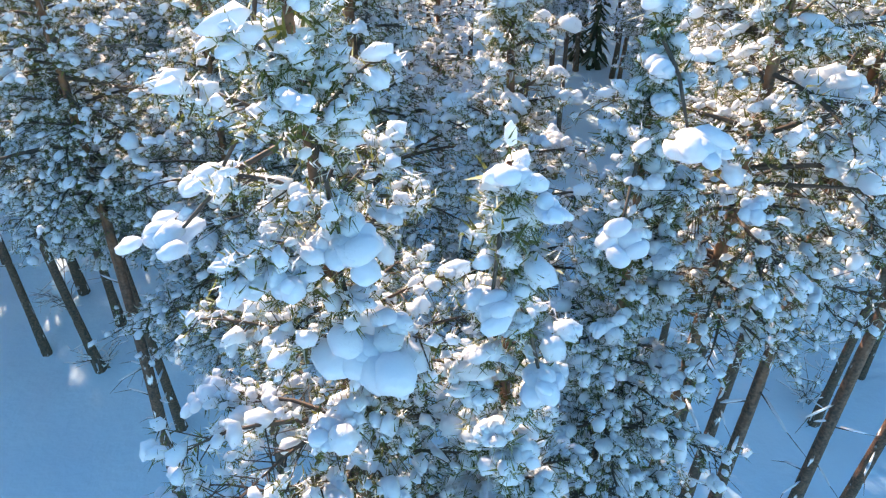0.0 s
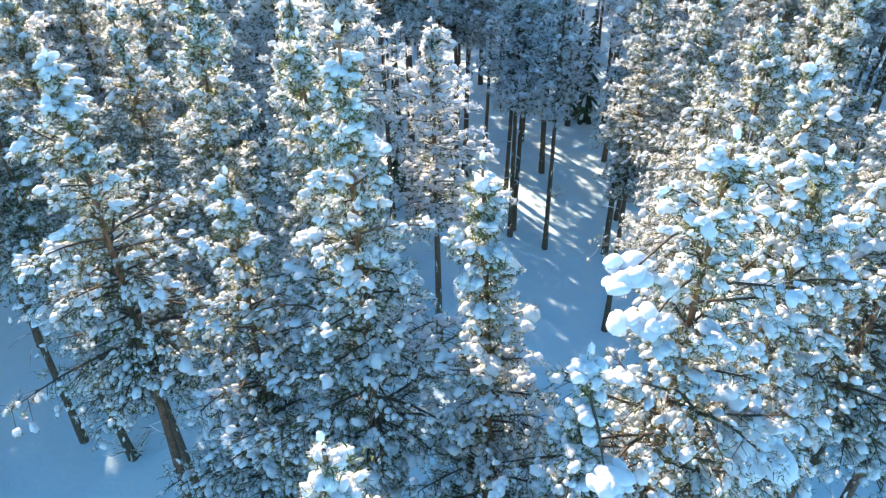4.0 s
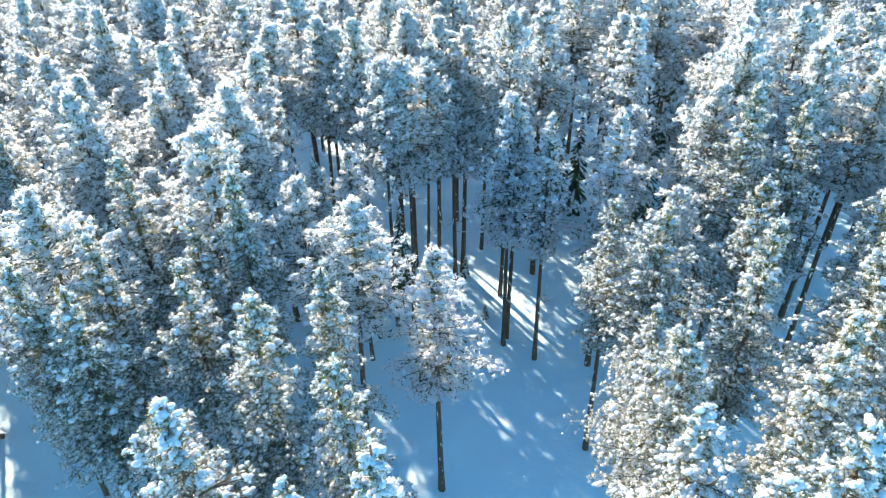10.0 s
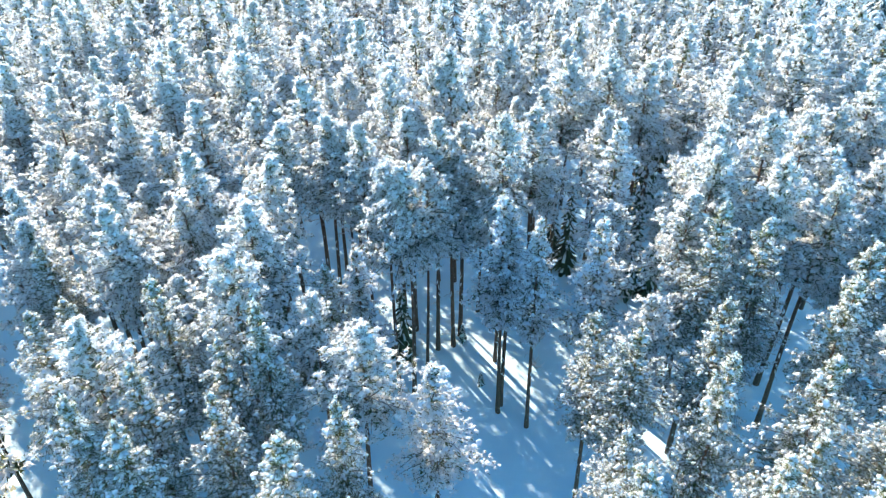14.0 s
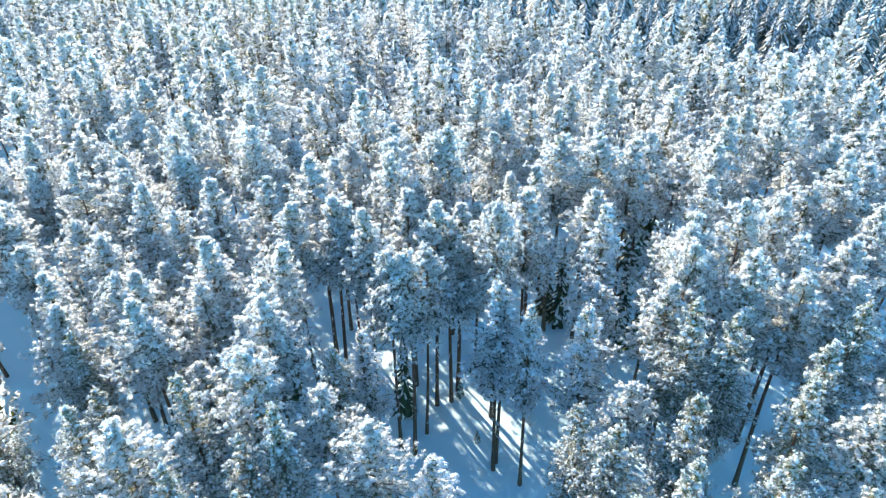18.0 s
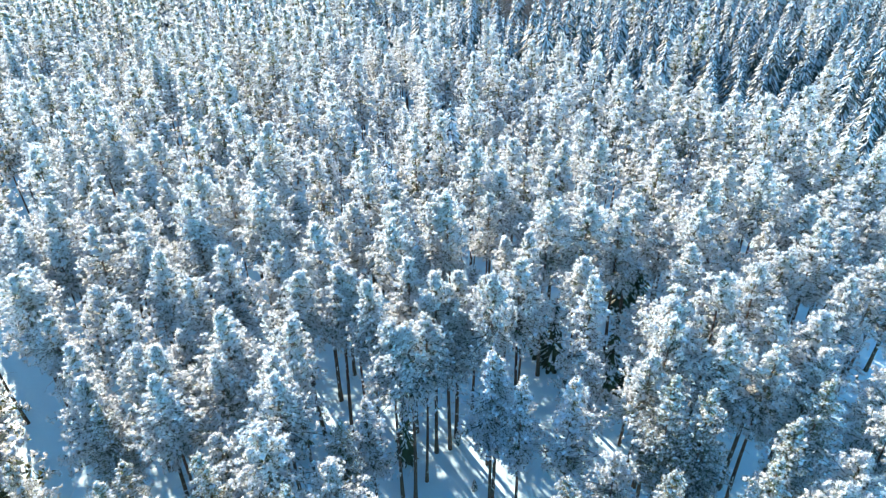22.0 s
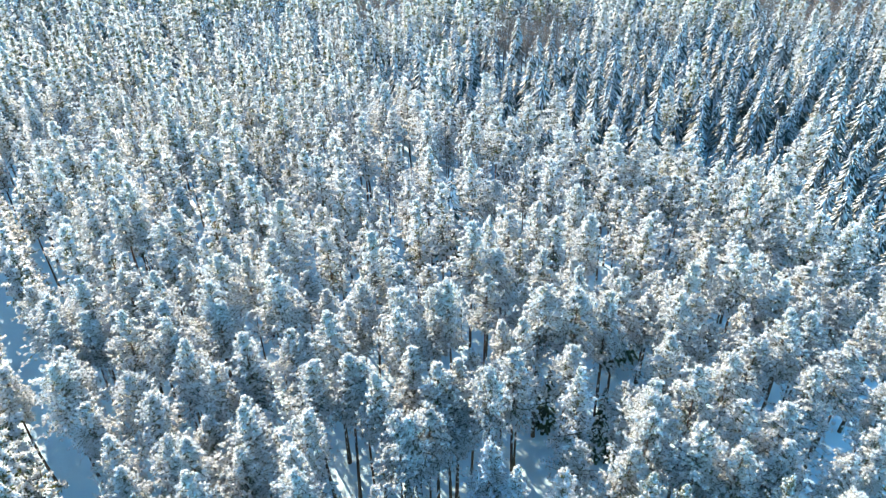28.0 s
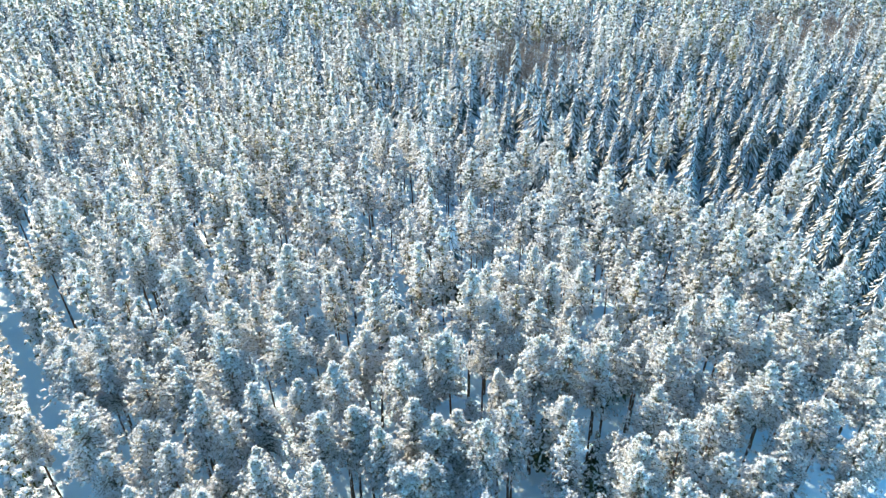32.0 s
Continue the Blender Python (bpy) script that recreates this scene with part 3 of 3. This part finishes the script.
def stand_of(number, seed, radius, bare, leaf=None, **shape):
    made = []
    for k in range(number):
        r = random.Random(seed + k)
        label = r.choice(["Scots pine covered in fresh snow in the forest", "snowy pine with a bare dark lower trunk", "frosted pine with a broad white crown"])
        made.append((pine_thing(Pine(seed + k, 21.0, r.uniform(*radius), r.uniform(*bare), **shape), label, leaf), 21.0))
    return made


def set_tree(pool, used, x, y, h):
    """The pool's trees are used themselves first, then copied."""
    k = len(used) if len(used) < len(pool) else rng.randrange(len(pool))
    tree, base = pool[k]
    m = place(x, y, h, rng.uniform(0, 360), base) @ Matrix.Diagonal((rng.uniform(0.85, 1.2), rng.uniform(0.85, 1.2), 1, 1))
    if k in used:
        copy_thing(tree, pose(0, 0, 0)).matrix_basis = m
    else:
        used.add(k)
        tree.matrix_basis = m
    taken.append((x, y))


front_pool = stand_of(6, 300, (2.6, 3.3), (0.44, 0.54), step=0.44, per_whorl=7.0, tufts=18, needles=(12, 0.18, 0.015), ball=BALL, sides=7, lump=0.055, pillow=0.008, frost=(14, 0.14, 0.015))
wood_pool = stand_of(9, 400, (3.1, 4.0), (0.52, 0.68), WOOD_NEEDLES, step=0.48, per_whorl=8.0, tufts=12, needles=(6, 0.24, 0.028), ball=DIAMOND, sides=6, lump=0.078, pillow=0.006, frost=(24, 0.2, 0.03))
glade_pool = stand_of(3, 450, (2.5, 3.0), (0.42, 0.52), WOOD_NEEDLES, step=0.48, per_whorl=8.0, tufts=12, needles=(2, 0.22, 0.03), ball=BALL, sides=6, lump=0.075, pillow=0.012, frost=(14, 0.18, 0.022))
front_used, wood_used, glade_used = set(), set(), set()
for x, y, h in FRONT:
    set_tree(front_pool, front_used, x, y, h)
for x, y, h in GLADE:
    set_tree(glade_pool, glade_used, x, y, h)
for x, y, h in WEST + EAST + BACK:
    set_tree(wood_pool, wood_used, x, y, h)

# the wood between them, at random but clear of the openings
cells = {}
for x, y in taken:
    cells.setdefault((int(x // 5), int(y // 5)), []).append((x, y))


def is_free(x, y, gap):
    cx, cy = int(x // 5), int(y // 5)
    return all((x - a) ** 2 + (y - b) ** 2 > gap * gap for i in (-1, 0, 1) for j in (-1, 0, 1) for a, b in cells.get((cx + i, cy + j), ()))


def claim(x, y):
    cells.setdefault((int(x // 5), int(y // 5)), []).append((x, y))


WOOD_END = 70.0
edge_far = []
for s in np.arange(4.0, 120.0, 3.5):
    for side in (-1, 1):
        off = side * (ROAD_HALF + 1.0 + rng.uniform(0, 0.8))
        along = s + rng.uniform(-0.6, 0.6)
        x, y = ROAD_AT.x + ROAD_WAY.x * along + ROAD_WAY.y * off, ROAD_AT.y + ROAD_WAY.y * along - ROAD_WAY.x * off
        if y < 15 or not is_free(x, y, 2.6):
            continue
        claim(x, y)
        if y < WOOD_END and side > 0:
            set_tree(wood_pool, wood_used, x, y, rng.uniform(19.5, 22.5))
        else:
            edge_far.append((x, y, rng.uniform(18.5, 21.5), int(s)))
for k in range(6500):
    y = rng.uniform(11.0, WOOD_END)
    x = rng.uniform(-0.95, 0.95) * (y + 4)
    if is_open(x, y) or not is_free(x, y, 3.6 if y < 30 else 4.1):
        continue
    claim(x, y)
    if y < 24:
        set_tree(front_pool, front_used, x, y, rng.uniform(17.0, 21.5))
    else:
        set_tree(wood_pool, wood_used, x, y, rng.uniform(18.0, 22.5) + min(2.0, max(0.0, (y - 35) * 0.1)))


# ---- the wood beyond, as joined stands ----
def scatter(name, label, category, mats, kinds, spots):
    """One object for a whole far stand: transformed copies of a few tree shapes, one mesh a material."""
    joined = [Soup() for m in mats]
    for x, y, h, k in spots:
        base, soups = kinds[k % len(kinds)]
        a, s = rng.uniform(0, 6.283), h / base
        c, d = math.cos(a), math.sin(a)
        turn = np.array([(c * s ** 0.6, -d * s ** 0.6, 0), (d * s ** 0.6, c * s ** 0.6, 0), (0, 0, s)])
        for soup, (v, f) in zip(joined, soups):
            if len(v):
                soup.put(v @ turn.T + (x, y, 0), f)
    stand = new(name)
    for soup, (sub, mat, smooth) in zip(joined, mats):
        if soup.n:
            part(sub, soup.mesh(sub, mat, smooth), stand)
    return tagged(stand, label, category, kind="stuff")


def arrays(soups):
    return [s.arrays() for s in soups]


# the near edge of the spruce stand
EDGE_X, EDGE_Y = (-60, -30, 9, 26, 41, 55, 61, 66, 90), (165, 150, 134, 119, 112, 97, 82, 72, 66)
BROWN = [(32.0, 228.0, 15.0, 30.0), (-24.0, 274.0, 16.0, 20.0), (150.0, 262.0, 30.0, 24.0)]


def spruce_share(x, y):
    """How likely a spruce is: the spruce stand lies ahead and to the right, with a ragged edge."""
    ragged = noise.noise(Vector((x * 0.05, y * 0.05, 11.0))) * 16
    edge = float(np.interp(x, EDGE_X, EDGE_Y)) + ragged
    inside = (y - edge) / 14 + 0.3 - max(0.0, -x) / 40
    return max(0.04, min(0.95 if x > 5 and y < 215 else 0.55, inside), 0.2 if y > 190 else 0.0) if y > 70 else 0.02


# rim trees with y < 60 stand out of view, added only to cast shadows
rim_pines, rim_spruces = [], []
far_pines, mid_pines, far_spruces, mid_spruces, pale_birches, brown_birches = [], [], [], [], [], []
for k in range(36000):
    y = rng.uniform(-24.0, 400.0)
    x = rng.uniform(-1.0, 1.0) * (0.82 * max(y, 0) + 30)
    seen = y > -2 and abs(x) < 1.0 * (y + 4)
    if (y < WOOD_END and seen) or (y < 16 and abs(x) < 22) or is_open(x, y, 0.7) or x > 0.78 * y + 14:
        continue
    brown = any(((x - a) / c) ** 2 + ((y - b) / d) ** 2 < 1 for a, b, c, d in BROWN) and rng.random() < 0.75
    if not is_free(x, y, 2.8 if brown else 4.8 if y > float(np.interp(x, EDGE_X, EDGE_Y)) else 4.4 if y < 150 else 5.0 if y < 230 else 5.6):
        continue
    claim(x, y)
    dice, h = rng.random(), rng.uniform(19.0, 25.5)
    brown = brown or y > 310 and dice < 0.3
    if brown:
        brown_birches.append((x, y, h * 0.72, k))
    elif rng.random() < spruce_share(x, y):
        (mid_spruces if 60 < y < 175 else rim_spruces if y > 240 or y < 60 else far_spruces).append((x, y, h * rng.uniform(0.6, 1.02), k))
    elif y > 75 and dice < 0.13:
        pale_birches.append((x, y, h * 0.93, k))
    else:
        (mid_pines if 60 < y < 150 and abs(x) < 0.74 * y + 4 else rim_pines if y > 240 or y < 60 else far_pines).append((x, y, h, k))
far_pines += edge_far

PINE_MATS = [("trunks", BARK, True), ("branches", FROSTED_LIMB, True), ("needles", FAR_NEEDLES, False), ("snow_load", SNOW, True), ("frost", FROST, False)]
SPRUCE_MATS = [("trunks", BARK, True), ("boughs", SPRUCE_NEEDLES, False), ("snow_load", PACKED_SNOW, False)]
mid_kinds = [(21.0, arrays(Pine(500 + k, 21.0, 3.3 + 0.12 * k, 0.50 + 0.02 * k, 0.66, 7.0, 6, (3, 0.32, 0.05), DIAMOND, 4, 0.115, frost=(17, 0.29, 0.055)).soups())) for k in range(7)]
far_kinds = [(21.0, arrays(Pine(600 + k, 21.0, 3.3 + 0.12 * k, 0.44, 0.95, 6.0, 4, (3, 0.45, 0.10), DIAMOND, 3, 0.18, frost=(12, 0.44, 0.11)).soups())) for k in range(6)]
rim_kinds = [(21.0, arrays(Pine(640 + k, 21.0, 3.3 + 0.12 * k, 0.42, 1.5, 4.0, 4, (2, 0.7, 0.17), DIAMOND, 3, 0.30, frost=(6, 0.6, 0.2)).soups())) for k in range(5)]
scatter("pine_wood", "dense stand of snow-covered pines", "forest", PINE_MATS, mid_kinds, mid_pines)
scatter("distant_pine_wood", "far pine forest white with snow", "forest", PINE_MATS, far_kinds, far_pines)
scatter("forest_edge_pines", "snowy pine forest at the far edge of view, with unseen shadow-casting pines nearby", "forest", PINE_MATS, rim_kinds, rim_pines)
scatter("forest_edge_spruces", "snowy spruces at the far edge of view, with unseen shadow-casting spruces nearby", "forest", SPRUCE_MATS,
        [(20.0, arrays(spruce_soups(730 + k, 20.0, 4.8 + 0.15 * k, 1.5, 7, 0.42))) for k in range(4)], rim_spruces)
scatter("spruce_wood", "stand of narrow dark spruces with snow on drooping boughs", "forest", SPRUCE_MATS,
        [(20.0, arrays(spruce_soups(700 + k, 20.0, 4.7 + 0.2 * k, 1.0, 12, 0.4))) for k in range(5)], mid_spruces)
scatter("distant_spruce_wood", "far spruce forest powdered with snow", "forest", SPRUCE_MATS,
        [(20.0, arrays(spruce_soups(720 + k, 20.0, 4.7 + 0.15 * k, 1.2, 10, 0.4))) for k in range(4)], far_spruces)
scatter("frosted_birches", "bare birches with pale frosted crowns among pines", "forest",
        [("trunks", DEAD_TWIG, True), ("twigs", DEAD_TWIG, False), ("snow_load", SNOW, True)], [(19.0, arrays(birch_soups(740 + k, 19.0, 2.8, False))) for k in range(4)], pale_birches)
scatter("brown_birches", "leafless brown birches without snow", "forest",
        [("trunks", DEAD_TWIG, True), ("twigs", BROWN_TWIG, False)], [(14.0, arrays(birch_soups(760 + k, 14.0, 2.2, True)[:2])) for k in range(3)], brown_birches)


# ---- undergrowth ----
def sapling(x, y, height, seed):
    """A young spruce that stands in the snow."""
    trunk, green, snow = spruce_soups(seed, 6.0, 1.7, 0.5, 8, 0.05, 0.7)
    tree = new("spruce_sapling")
    part("trunk", trunk.mesh("trunk", BARK), tree)
    part("bough_tiers", green.mesh("bough_tiers", SPRUCE_NEEDLES, False), tree)
    tagged(part("snow_load", snow.mesh("snow_load", SNOW, False), tree), kind="stuff")
    s = height / 6.0
    tree.matrix_basis = pose(x, y, ground_height(x, y), 0, 0, seed * 37) @ Matrix.Diagonal((s, s, s, 1))
    tagged(tree, "small dark spruce sapling half covered in snow", "sapling", "young spruces")


for k, (x, y, h) in enumerate([(3.7, 43.4, 1.6), (2.2, 49.5, 2.2), (-9.8, 41.5, 3.2), (13.8, 45.5, 2.4), (22.6, 47.0, 3.0), (-17.4, 50.4, 4.2)]):
    sapling(x, y, h, 800 + k)


def sheltered_spruce(x, y, height, seed):
    """A dark spruce under the pines, with little snow on it."""
    trunk, green, snow = spruce_soups(seed, 14.0, 2.3, 0.8, 8, 0.06, 0.6)
    tree = new("spruce_tree")
    part("trunk", trunk.mesh("trunk", BARK), tree)
    tagged(part("foliage", green.mesh("foliage", DARK_NEEDLES, False), tree, "dark green drooping boughs"), kind="stuff")
    tagged(part("snow_load", snow.mesh("snow_load", PACKED_SNOW, False), tree), kind="stuff")
    s = height / 14.0
    tree.matrix_basis = pose(x, y, ground_height(x, y), 0, 0, seed * 41) @ Matrix.Diagonal((s, s, s, 1))
    tagged(tree, "dark green spruce sheltered from snow beneath tall pines", "spruce tree", "dark spruces under the pines")


for k, (x, y, h) in enumerate([(14.3, 61.8, 11.0), (12.9, 63.6, 9.0), (20.2, 57.0, 12.0), (22.0, 56.0, 9.0), (-16.4, 48.2, 11.0), (-15.2, 49.6, 9.0),
                              (26.0, 74.5, 16.0), (28.2, 75.6, 15.0), (34.5, 77.0, 15.0), (-3.4, 47.2, 9.0), (-9.2, 42.0, 8.0)]):
    sheltered_spruce(x, y, h, 900 + k)


def bush(x, y, height, seed):
    """A leafless bush: forked stems with lines of snow on them."""
    r = np.random.default_rng(seed)
    top = new("bare_bush")
    snow = Soup()
    for k in range(7):
        a, l = r.uniform(0, 6.28), height * r.uniform(0.7, 1.1)
        p = np.array([r.normal() * 0.12, r.normal() * 0.12, -0.1])
        q = p + np.array([math.cos(a) * 0.25, math.sin(a) * 0.25, 0.5]) * l
        e = q + np.array([math.cos(a) * 0.5, math.sin(a) * 0.5, 0.28]) * l
        stem = Soup()
        stem.put(*tube([p, q, e], (0.03, 0.02, 0.006), 4))
        for m in range(9):
            s = r.uniform(0.2, 1.0)
            root = q + (e - q) * s if m % 2 else p + (q - p) * s
            tip = root + np.array([r.normal() * 0.25, r.normal() * 0.25, r.uniform(0.0, 0.25)]) * l
            stem.put(*tube([root, tip], (0.010, 0.004), 3))
            way = tip - root
            snow.put(*lumps(r, BALL, ((root + tip) / 2)[None] + (0, 0, 0.03), np.array([[np.linalg.norm(way) * 0.45, 0.035, 0.035]]),
                            np.array([math.atan2(way[1], way[0])]), np.array([-math.atan2(way[2], math.hypot(way[0], way[1]))]), 0.2))
        part("stem", stem.mesh("stem", DEAD_TWIG), top)
    tagged(part("snow_load", snow.mesh("snow_load", SNOW), top), kind="stuff")
    top.matrix_basis = pose(x, y, ground_height(x, y))
    tagged(top, "leafless bush with snow lining its thin twigs", "bush", "bushes under the pines")


for k, (x, y, h) in enumerate([(22.0, 38.0, 2.6), (24.5, 40.5, 3.0), (17.3, 31.0, 2.2), (20.8, 33.6, 2.0), (-17.9, 24.6, 2.4), (-14.4, 20.6, 1.8), (-26.5, 36.0, 3.0),
                              (-34.0, 40.5, 3.4), (14.6, 18.6, 1.9), (13.2, 32.5, 1.6), (-19.2, 39.4, 2.2), (8.9, 45.6, 1.2)]):
    bush(x, y, h, 840 + k)
